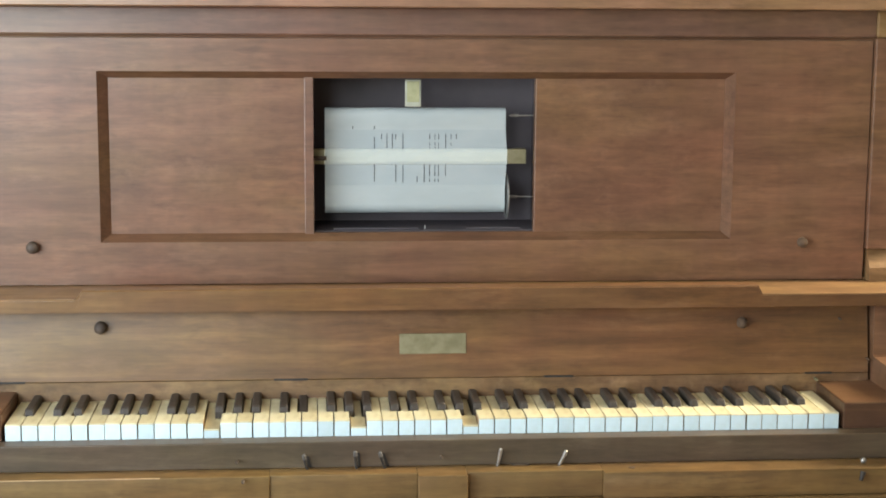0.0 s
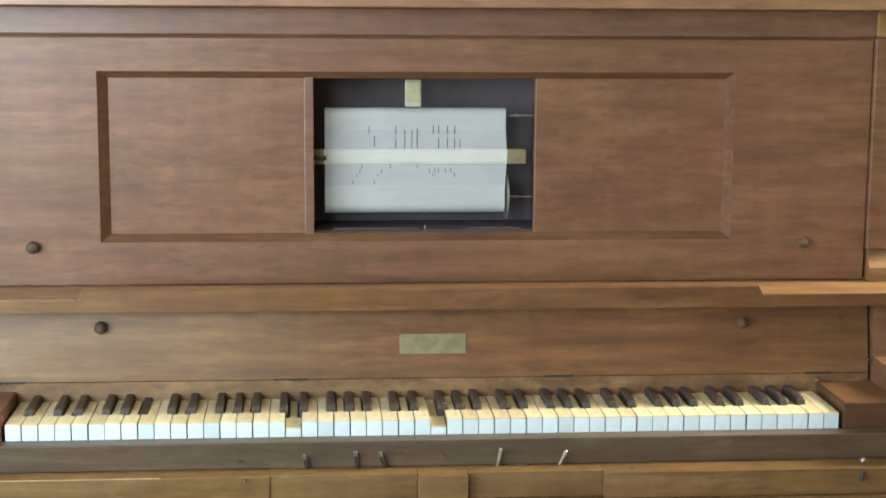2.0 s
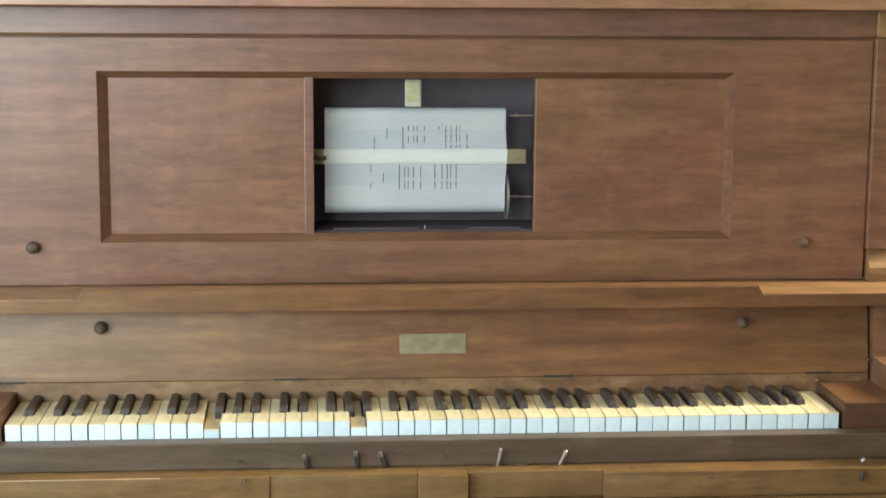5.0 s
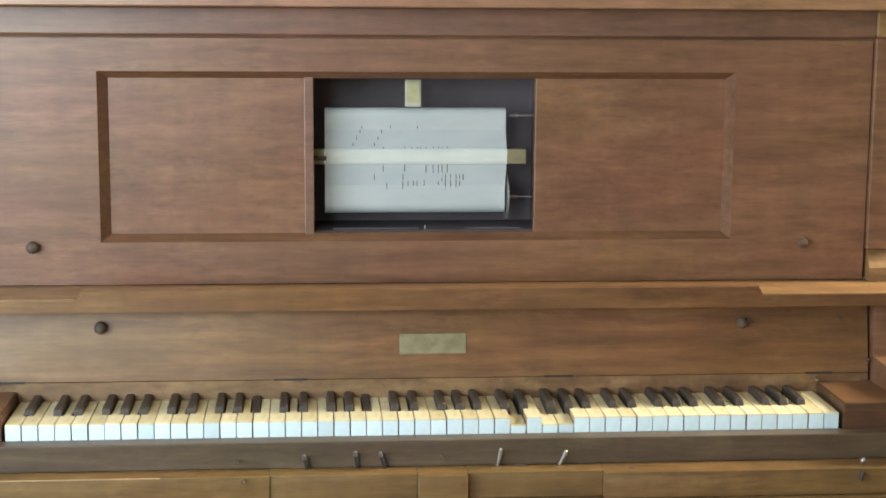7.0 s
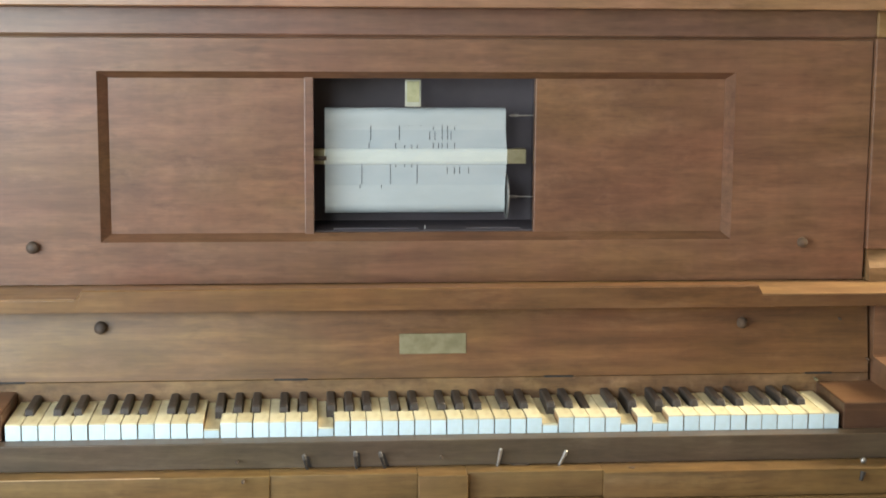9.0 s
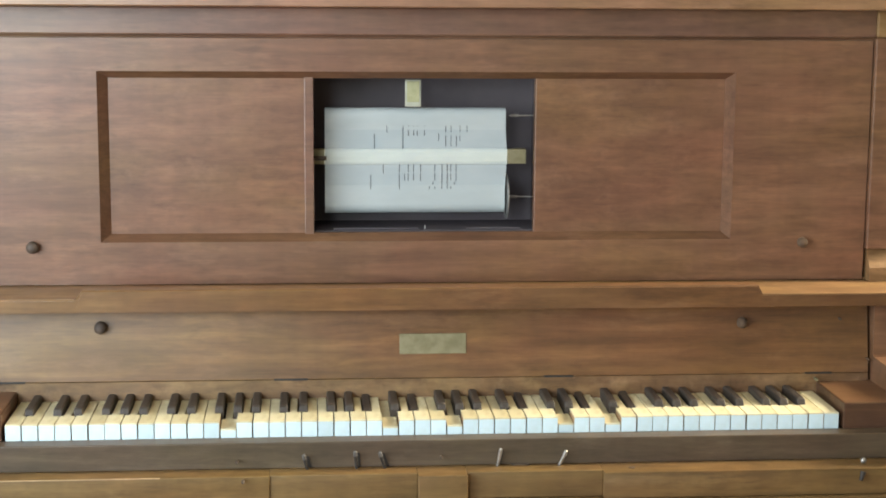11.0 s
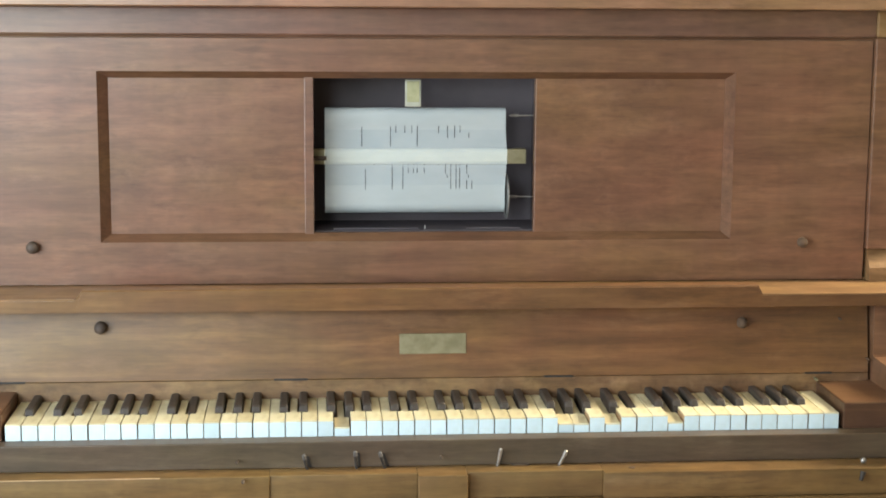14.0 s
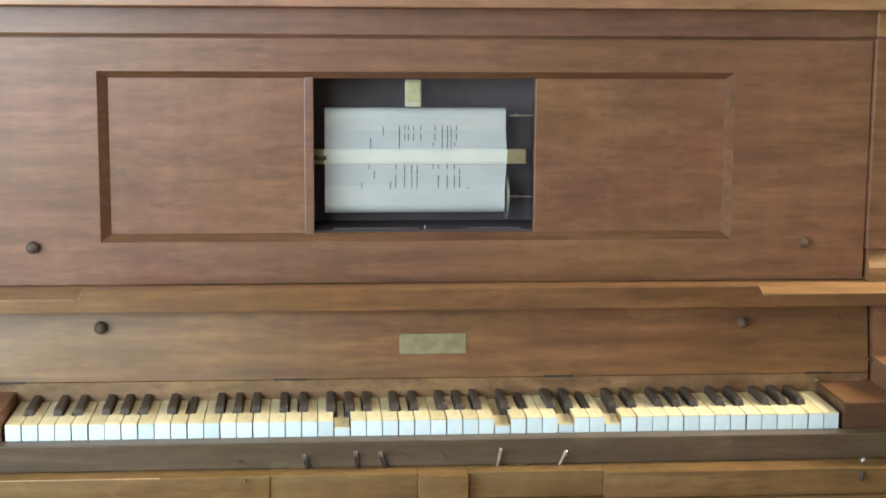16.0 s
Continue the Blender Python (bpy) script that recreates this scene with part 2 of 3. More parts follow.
# ---- room ----
def structure(name, bm, mat, label):
    return tagged(part(name, bm, mat), label=label, category=name.split("_")[0], kind="structure")


def wall_with_windows(name, fixed, axis, thick, lo, hi, windows, label):
    """A wall of constant x or y with window openings (from, to, sill, head)."""
    bm = bmesh.new()
    boards, at = [], lo
    for w0, w1, sill, head in windows:
        boards += [(at, w0, 0, 2.7), (w0, w1, 0, sill), (w0, w1, head, 2.7)]
        at = w1
    for a0, a1, z0, z1 in boards + [(at, hi, 0, 2.7)]:
        if axis == "x":
            slab(bm, fixed, fixed + thick, a0, a1, z0, z1)
        else:
            slab(bm, a0, a1, fixed, fixed + thick, z0, z1)
    return structure(name, bm, PLASTER, label)


structure("floor", block(-1.45, 3.6, -4.3, 1.0, -0.1, 0.0), FLOORWOOD, "brown wooden floor under the piano")
structure("ceiling", block(-1.45, 3.6, -4.3, 1.0, 2.7, 2.8), PLASTER, "plain pale plaster ceiling")
structure("wall_north", block(-1.45, 3.6, 0.8, 1.0, 0, 2.7), PLASTER, "plain pale wall behind the piano")
wall_with_windows("wall_west", -1.45, "x", 0.2, -4.3, 0.8, [(-2.3, -0.6, 0.6, 2.1)], "pale wall with one window opening")
wall_with_windows("wall_east", 3.4, "x", 0.2, -4.3, 0.8, [(0.08, 0.48, 1.3, 2.6)], "pale wall with one window opening")
wall_with_windows("wall_south", -4.3, "y", 0.2, -1.25, 3.4, [(-1.2, -0.3, 1.15, 2.55)], "pale wall with one window opening")

# ---- the piano ----
piano = tagged(new("player_piano"), "worn brown mahogany upright player piano with open roll box", "piano")
LEFT, RIGHT = -0.098, 1.320      # inner faces of the case sides
KEY_Z = 0.735
EDGE_L, EDGE_CUT, EDGE_MID, EDGE_R = -0.071, -0.068, -0.083, -0.082      # front edges of the lever rail


def knob(x, y, z, name, parent, r=0.0095, label="small dark turned knob", mat=None):
    bm = bmesh.new()
    prof = [(0.0, 0.45), (0.004, 0.45), (0.005, 0.75), (0.008, 1.0), (0.012, 0.98), (0.0155, 0.7), (0.017, 0.3), (0.0174, 0.0)]
    rings = []
    for d, k in prof:
        rings.append([bm.verts.new((x + r * k * math.cos(a), y - d, z + r * k * math.sin(a))) for a in [i * math.tau / 20 for i in range(20)]])
    for p, q in zip(rings, rings[1:]):
        for i in range(20):
            bm.faces.new((p[i], p[(i + 1) % 20], q[(i + 1) % 20], q[i]))
    bmesh.ops.remove_doubles(bm, verts=bm.verts, dist=1e-6)
    bmesh.ops.recalc_face_normals(bm, faces=bm.faces)
    return part(name, bm, mat or IRON, parent, label, smooth=True)


def build_case():
    # sides, back, bottom, lid
    for x0, x1 in ((LEFT - 0.06, LEFT - 0.002), (RIGHT + 0.002, RIGHT + 0.06)):
        part("case_side", block(x0, x1, 0.215, 0.70, 0.0, 1.322, bevel=0.003), WOOD, piano)
    part("case_back", block(LEFT, RIGHT, 0.67, 0.695, 0.02, 1.322), WOOD, piano)
    part("lid", extrude_x([(0.137, 1.3265), (0.135, 1.3285), (0.1369, 1.350), (0.140, 1.352), (0.715, 1.352), (0.715, 1.3265)], LEFT - 0.09, RIGHT + 0.09), WOOD_LID, piano, "hinged lid, front edge painted pale as if sunlit")
    part("frieze", block(LEFT, RIGHT, 0.193, 0.215, 1.2835, 1.3255, bevel=0.0025), WOOD_FRIEZE, piano, "plain top rail under the lid")
    part("frieze_backing", block(LEFT, RIGHT, 0.2225, 0.235, 1.27, 1.3255), MOULD, piano)
    # strip filling the gap under the frieze, the gap's shade in its colour
    part("groove_bead", block(LEFT, RIGHT, 0.2045, 0.222, 1.2788, 1.2832), BEVEL, piano)
    part("lower_panel", block(LEFT, RIGHT, 0.17, 0.19, 0.09, 0.60, bevel=0.003), WOOD, piano)
    part("plinth", block(LEFT, RIGHT, 0.15, 0.21, 0.0, 0.085, bevel=0.003), WOOD, piano)
    # upper front frame around the wide opening
    panel = part("upper_panel", upper_frame(), WOOD, piano, "framed upper panel with a wide recessed opening")
    part("moulding", frame_ring((0.117, 1.1005, 0.966, 1.2284), (0.132, 1.0875, 0.9775, 1.2175), 0.2, 0.2145), BEVEL, panel)
    knob(0.015, 0.2, 0.9605, "knob", panel)
    knob(1.2145, 0.2, 0.9615, "knob", panel, 0.0085, "brown turned knob, painted paler as if in glare", PALE_KNOB)
    for x0, x1 in ((0.1305, 0.4425), (0.7880, 1.09)):
        door = part("sliding_door", block(x0, x1, 0.2146, 0.232, 0.974, 1.2205, bevel=0.0015), WOOD_DOOR, piano, "sliding panel door, pushed open")
        if x0 < 0.3:
            part("door_stile", block(0.4295, 0.4435, 0.2122, 0.2322, 0.974, 1.221, bevel=0.001), WOOD_FRIEZE, door)
    # pilaster with its base at each end of the ledge
    for s in (0, 1):
        a, b = (RIGHT - 0.0005, RIGHT + 0.058) if s else (LEFT - 0.058, LEFT + 0.0005)
        part("pilaster", block(a, b, 0.19, 0.2145, 0.95, 1.283, bevel=0.002), WOOD, piano)
        base = extrude_x([(0.183, 0.8995), (0.183, 0.921), (0.205, 0.949), (0.2145, 0.949), (0.2145, 0.8995)], a + (0.004 if s else -0.01), b)
        part("pilaster_base", base, WOOD_LEDGE, piano, "bevelled wooden foot block")
        part("pilaster_cap", block(a, b, 0.19, 0.2145, 1.2835, 1.3255, bevel=0.003), WOOD_LEDGE, piano)


def upper_frame():
    bm = bmesh.new()
    z0, z1 = 0.9004, 1.2785
    ox0, ox1, oz0, oz1 = 0.117, 1.1005, 0.966, 1.2284
    slab(bm, LEFT, ox0, 0.2, 0.222, z0, z1)
    slab(bm, ox1, RIGHT - 0.0025, 0.2, 0.222, z0, z1)
    slab(bm, ox0, ox1, 0.2, 0.222, z0, oz0)
    slab(bm, ox0, ox1, 0.2, 0.222, oz1, z1)
    return bm


def leaning(ob):
    """Lean a piece of the fallboard back by ten degrees."""
    for v in ob.data.vertices:
        v.co.y += (v.co.z - 0.80) * 0.176
    return ob


def build_ledge():
    ledge = part("ledge", block(LEFT - 0.055, RIGHT + 0.055, 0.0865, 0.2145, 0.8792, 0.8969, bevel=0.0006), WOOD_SHELF, piano, "deep shelf above the fallboard")
    # top face as its own slab, its light painted in as paler wood
    part("ledge_top", block(LEFT - 0.055, RIGHT + 0.055, 0.0866, 0.2145, 0.8970, 0.899, bevel=0.0005), WOOD_LEDGE, ledge, "top face of the ledge, painted paler as if lit")
    bm = extrude_x([(0.0861, 0.8793), (0.0861, 0.9108), (0.0878, 0.9125), (0.113, 0.9125), (0.113, 0.8992), (0.08645, 0.8992), (0.08645, 0.8793)], 0.091, 1.1235)
    for v in bm.verts:
        if v.co.z > 0.9:
            v.co.x += 0.008 if v.co.x < 0.5 else -0.003
        if v.co.z > 0.91:
            v.co.x += 0.003 if v.co.x < 0.5 else -0.003
    part("folded_flap", bm, WOOD_SHELF, ledge, "folded front flap with chamfered ends")
    # highlight on this end of the edge, painted as a pale strip
    part("worn_edge", block(LEFT - 0.055, 0.089, 0.0860, 0.0890, 0.8972, 0.9002, bevel=0.0006), WOOD_LEDGE, ledge, "highlight painted along the ledge edge")
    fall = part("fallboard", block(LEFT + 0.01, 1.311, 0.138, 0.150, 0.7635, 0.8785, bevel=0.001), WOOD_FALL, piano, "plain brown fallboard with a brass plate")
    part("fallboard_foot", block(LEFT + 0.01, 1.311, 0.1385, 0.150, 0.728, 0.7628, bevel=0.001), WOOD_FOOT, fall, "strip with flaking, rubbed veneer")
    part("name_plate", block(0.573, 0.6757, 0.1366, 0.1385, 0.800, 0.8307, bevel=0.0006), BRASS, fall, "blank tarnished brass plate")
    knob(0.1212, 0.138, 0.8463, "knob", fall, 0.0095)
    knob(1.1073, 0.138, 0.844, "knob", fall, 0.0085, "brown turned knob, painted paler as if in glare", PALE_KNOB)
    knob(1.2640, 0.141, 0.8480, "screw", fall, 0.0022, "dull screw head", PALE_KNOB)
    for x0, x1 in ((-0.04, 0.008), (0.381, 0.432), (0.796, 0.842), (1.209, 1.252)):
        part("hinge", block(x0, x1, 0.1363, 0.1385, 0.7622, 0.7650, bevel=0.0005), DARK, fall, "dark hinge knuckle")
    knob(1.2240, 0.1385, 0.7560, "pin", fall, 0.0025, "small pale brass pin", BRASS)
    knob(1.3072, 0.1380, 0.7860, "pin", fall, 0.0018, "small worn brass pin", PALE_KNOB)
    for ob in [fall] + list(fall.children):
        leaning(ob)
    part("fallboard_stop", block(1.3112, RIGHT + 0.001, 0.168, 0.2, 0.74, 0.879), WOOD_SLIP, piano)


def build_keybed():
    for x0, x1 in ((LEFT + 0.002, -0.004), (1.2275, RIGHT)):
        part("key_block", block(x0, x1, -0.006, 0.1375, 0.7118, 0.7498, bevel=0.0012), WOOD_BLOCK, piano, "dark brown block at the end of the keys")
    part("key_bed", block(LEFT - 0.03, RIGHT + 0.03, -0.03, 0.5, 0.60, 0.695, bevel=0.002), WOOD_SLIP, piano)
    part("key_slip", block(LEFT - 0.03, RIGHT + 0.03, -0.034, -0.0035, 0.6737, 0.7118, bevel=0.0015), WOOD_SLIP, piano, "dark brown rail before the keys")
    # narrow rail that carries the levers, cut back in two shallow recesses
    cuts = [(LEFT - 0.03, 0.378, EDGE_L), (0.378, 0.588, EDGE_CUT), (0.588, 0.6585, EDGE_MID), (0.6585, 0.855, EDGE_CUT), (0.855, RIGHT + 0.03, EDGE_R)]
    rail = bmesh.new()
    for x0, x1, edge in cuts:
        if edge == EDGE_R:
            # thin overhanging cap added at this end to cast a dark line beneath
            slab(rail, x0, x1, edge + 0.0022, -0.0305, 0.6347, 0.6703, bevel=0.0008)
            slab(rail, x0, x1, edge, -0.0305, 0.6704, 0.6735, bevel=0.0010)
        else:
            slab(rail, x0, x1, edge, -0.0305, 0.6347, 0.6735, bevel=0.0016, segments=3)
    part("lever_rail", rail, WOOD_RAW, piano, "worn pale brown rail with two shallow recesses", smooth=True)
    # bare front edge, with the highlight along it painted as a pale strip
    part("worn_edge", block(LEFT - 0.03, 0.225, EDGE_L - 0.0004, EDGE_L + 0.0018, 0.6722, 0.6738, bevel=0.0005), KEYWOOD, piano, "front edge rubbed bare, its highlight painted in")
    part("lower_moulding", block(LEFT - 0.03, RIGHT + 0.03, -0.088, -0.0305, 0.600, 0.634, bevel=0.002), WOOD_RAW, piano)
    # worn top of each end block, its light painted in as paler wood
    for x0, x1 in ((LEFT + 0.004, -0.006), (1.2295, RIGHT - 0.002)):
        part("block_top", block(x0, x1, -0.004, 0.1365, 0.7499, 0.7506, bevel=0.0003, segments=1), WOOD, piano, "worn top of the end block, painted paler as if lit")
    # arms beside the keys
    for s in (0, 1):
        a, b = (RIGHT - 0.005, RIGHT + 0.06) if s else (LEFT - 0.06, LEFT - 0.001)
        arm = extrude_x([(0.2, 0.60), (0.2, 0.879), (0.128, 0.879), (0.125, 0.793), (0.12, 0.7905), (0.05, 0.789), (-0.03, 0.783), (-0.06, 0.765), (-0.065, 0.60)], a, b)
        part("arm", arm, WOOD, piano)


def build_levers():
    for x0, z0, x1, z1, mat in ((0.4265, 0.694, 0.4325, 0.6695, DARK), (0.4995, 0.698, 0.5025, 0.6685, DARK), (0.5354, 0.6965, 0.5445, 0.669, DARK),
                                (0.7092, 0.6985, 0.7042, 0.6685, STEEL), (0.8037, 0.694, 0.793, 0.6685, STEEL)):
        bm = bmesh.new()
        rod(bm, (x1, -0.0385, z1 - 0.002), (x0, -0.045, z0 - 0.001), 0.0022, 0.0025)
        lever = part("lever", bm, mat, piano, "small metal control lever", smooth=True)
        bm = bmesh.new()
        rod(bm, (x0 + (x1 - x0) * 0.12, -0.0452, z0 - 0.004), (x0, -0.0462, z0 + 0.001), 0.0030, 0.0026, 12)
        bmesh.ops.create_uvsphere(bm, u_segments=12, v_segments=8, radius=0.0028, matrix=Matrix.Translation((x0, -0.0462, z0 + 0.001)))
        part("lever_tip", bm, STEEL if mat is STEEL else STEEL_DULL, lever, "rounded metal tip", smooth=True)
        # the lever's cast shadow, painted as a dark strip leaning beside it
        bm = block(0.0015, 0.0062, -0.0350, -0.0342, 0.6742, z0 - 0.003, bevel=0.0003, segments=1)
        for v in bm.verts:
            v.co.x += x1 + (v.co.z - z1) * (x0 - x1) / (z0 - z1)
        part("slot", bm, DARK, lever, "lever shadow painted as a dark strip")
    knob(0.3314, -0.034, 0.6868, "screw", piano, 0.0022, "tiny dark screw")
    knob(0.6234, -0.034, 0.6892, "screw", piano, 0.0020, "tiny dark screw")
    knob(0.3412, EDGE_L + 0.001, 0.6690, "screw", piano, 0.0028, "tiny dark screw")
    bm = bmesh.new()
    rod(bm, (0.8985, -0.060, 0.6730), (0.8985, -0.060, 0.6745), 0.0045)
    part("screw", bm, PALE_KNOB, piano, "flat screw head in the shelf", smooth=True)
    part("latch_plate", block(0.726, 0.752, -0.0400, -0.0345, 0.6736, 0.6758, bevel=0.0008), IRON, piano, "small dark metal plate")
    # dark mark below the button, modelled as a small tapered rod
    bm = bmesh.new()
    rod(bm, (1.2335, -0.0840, 0.6690), (1.2300, -0.0850, 0.6560), 0.0042, 0.0026)
    part("latch", bm, DARK, piano, "small dark mark below the button", smooth=True)
    bm = bmesh.new()
    bmesh.ops.create_uvsphere(bm, u_segments=14, v_segments=10, radius=0.0045, matrix=Matrix.Translation((1.2411, -0.06, 0.6785)))
    part("button", bm, STEEL, piano, "shiny nickel button", smooth=True)


# ---- roll box ----
SHEET_Y = 0.2585
UP_Z, LOW_Z = 1.1530, 1.0260     # where the paper leaves and joins the rolls
LOW_Y = 0.2715
PAPER_X0, PAPER_X1 = 0.4612, 0.7470


def build_roll_box():
    x0, x1, z0, z1 = 0.4300, 0.8005, 0.966, 1.2285
    rb = part("roll_box", block(x0, x1, 0.345, 0.355, z0, z1), BLACK, piano, "black painted box holding the paper roll")
    for a in ((x0 - 0.012, x0, 0.2325, 0.355, z0, z1), (x1, x1 + 0.012, 0.2325, 0.355, z0, z1),
              (x0, x1, 0.2325, 0.3445, z0 - 0.01, z0 + 0.012), (x0, x1, 0.2325, 0.3445, z1 - 0.006, z1 + 0.006)):
        part("box_board", block(*a), BLACK, rb)
    for a, b in ((0.4740, 0.6076), (0.6840, 0.7700)):
        part("box_lip", block(a, b, 0.2385, 0.2440, 0.9785, 0.9808, bevel=0.0008), BLACK, rb, "rounded black lip at the foot of the box")
    bar = extrude_x([(0.2605, 1.0800), (0.2594, 1.0840), (0.2590, 1.092), (0.2594, 1.0995), (0.2605, 1.1035), (0.275, 1.1035), (0.275, 1.0800)], 0.4605, 0.7505)
    part("tracker_bar", bar, BAR, rb, "brass tracker bar behind the paper")
    bracket = part("bracket", block(0.587, 0.6118, 0.249, 0.2535, 1.1712, 1.2135, bevel=0.001), STEEL_PALE, rb, "flat bracket with pale metal edges")
    part("bracket_plate", block(0.5896, 0.6092, 0.2482, 0.2489, 1.1785, 1.2112, bevel=0.0003, segments=1), GREENISH, bracket, "yellowed brass face")
    for xa, xb in ((0.4425, 0.4603), (0.7507, 0.7805)):
        part("bar_end", block(xa, xb, 0.2575, 0.275, 1.0800, 1.1035, bevel=0.001), BRASS, rb, "dull brass end of the tracker bar")
    bm = bmesh.new()
    rod(bm, (0.4425, 0.252, 1.0900), (0.4635, 0.252, 1.0900), 0.0035)
    part("guide_pin", bm, IRON, rb, smooth=True)
    for z in (1.1565, 1.0266):
        bm = bmesh.new()
        rod(bm, (0.7535, 0.265, z), (0.7975, 0.265, z), 0.0013)
        rod(bm, (0.756, 0.265, z), (0.768, 0.265, z), 0.0026)
        part("spindle", bm, STEEL, rb, smooth=True)
    spool = bmesh.new()
    rod(spool, (PAPER_X1 + 0.0032, LOW_Y, LOW_Z), (PAPER_X1 + 0.0050, LOW_Y, LOW_Z), 0.036, sides=40)
    part("take_up_flange", spool, STEEL, rb, "thin metal spool flange")
    bm = bmesh.new()
    rod(bm, (0.6183, 0.240, 0.9785), (0.6183, 0.240, 0.9855), 0.0010, sides=10)
    part("catch_pin", bm, STEEL, rb, "tiny metal pin on the lower lip", smooth=True)


build_case()
build_ledge()
build_keybed()
build_levers()
build_roll_box()

# ---- the paper roll ----
music_roll = tagged(new("music_roll"), "white perforated paper roll running over the tracker bar", "paper roll")


def wound(name, x1, z_sheet, z_face, z_turn, r, up):
    """Paper wound on a spool: it swells out of the running sheet and rounds back over the spool."""
    y = SHEET_Y - 0.0012
    line = []
    for k in range(9):
        s = k / 8
        line.append((SHEET_Y - 0.00005 - 0.00115 * (3 * s * s - 2 * s ** 3), z_sheet + (z_face - z_sheet) * s))
    for k in range(17):
        a = math.pi * k / 16
        line.append((y + r - r * math.cos(a), z_turn + up * r * math.sin(a)))
    line.append((y + 2 * r, z_sheet))
    bm = extrude_x(line, PAPER_X0, x1)
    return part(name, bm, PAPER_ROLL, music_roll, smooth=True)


def build_roll():
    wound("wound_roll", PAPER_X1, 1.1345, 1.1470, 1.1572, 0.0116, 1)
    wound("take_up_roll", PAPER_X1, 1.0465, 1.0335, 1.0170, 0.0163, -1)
    # the thin sheet between the rolls, bowed over the tracker bar
    outline = [(SHEET_Y, 1.1368, 0), (SHEET_Y, 1.1055, 0.0022), (0.2573, 1.1035, 0.0025), (0.2562, 1.0995, 0.0026), (0.2558, 1.092, 0.0027),
               (0.2562, 1.0845, 0.0026), (0.2573, 1.0805, 0.0025), (SHEET_Y, 1.0785, 0.0022), (SHEET_Y, 1.0441, 0)]
    bm = bmesh.new()
    rows = [[bm.verts.new((x, y, z)) for x in (PAPER_X0, PAPER_X1 + wide)] for y, z, wide in outline]
    for p, q in zip(rows, rows[1:]):
        bm.faces.new((p[0], q[0], q[1], p[1]))
    part("paper_sheet", bm, PAPER, music_roll, "thin white paper with long perforations")


build_roll()

# ---- keys ----
PITCH = 0.0235
PIVOT_Y = 0.225
NAMES = ("C", "Db", "D", "Eb", "E", "F", "Gb", "G", "Ab", "A", "Bb", "B")
KEYBOARD = {}


def white_outline(pc):
    """How far the tail of a white key is cut back on either side by its black neighbours."""
    cuts = {"C": (0, 0.0085), "D": (0.0055, 0.0055), "E": (0.0085, 0), "F": (0, 0.0092), "G": (0.0045, 0.0068), "A": (0.0068, 0.0045), "B": (0.0092, 0)}
    return cuts[pc]


def white_mesh(name, cut, z0, z1, y0, bevel, mat, w=0.0219):
    """The plan of a white key: full head, narrowed tail."""
    l, r = cut
    h = w / 2
    plan = [(-h, y0), (h, y0), (h, 0.0465), (h - r, 0.0465), (h - r, 0.16), (-h + l, 0.16), (-h + l, 0.0465), (-h, 0.0465)]
    plan = [p for i, p in enumerate(plan) if i == 0 or (abs(p[0] - plan[i - 1][0]) + abs(p[1] - plan[i - 1][1])) > 1e-6]
    bm = bmesh.new()
    top = [bm.verts.new((x, y - PIVOT_Y, z1 - KEY_Z)) for x, y in plan]
    low = [bm.verts.new((x, y - PIVOT_Y, z0 - KEY_Z)) for x, y in plan]
    bm.faces.new(top)
    bm.faces.new(low[::-1])
    n = len(plan)
    for i in range(n):
        bm.faces.new((top[i], low[i], low[(i + 1) % n], top[(i + 1) % n]))
    bmesh.ops.recalc_face_normals(bm, faces=bm.faces)
    if bevel:
        edges = [e for e in bm.edges if all(v.co.z > z1 - KEY_Z - 1e-6 for v in e.verts)]
        bmesh.ops.bevel(bm, geom=edges, offset=bevel, segments=2, profile=0.6, affect="EDGES")
    me = bpy.data.meshes.new(name)
    bm.to_mesh(me)
    bm.free()
    me.materials.append(mat)
    return me


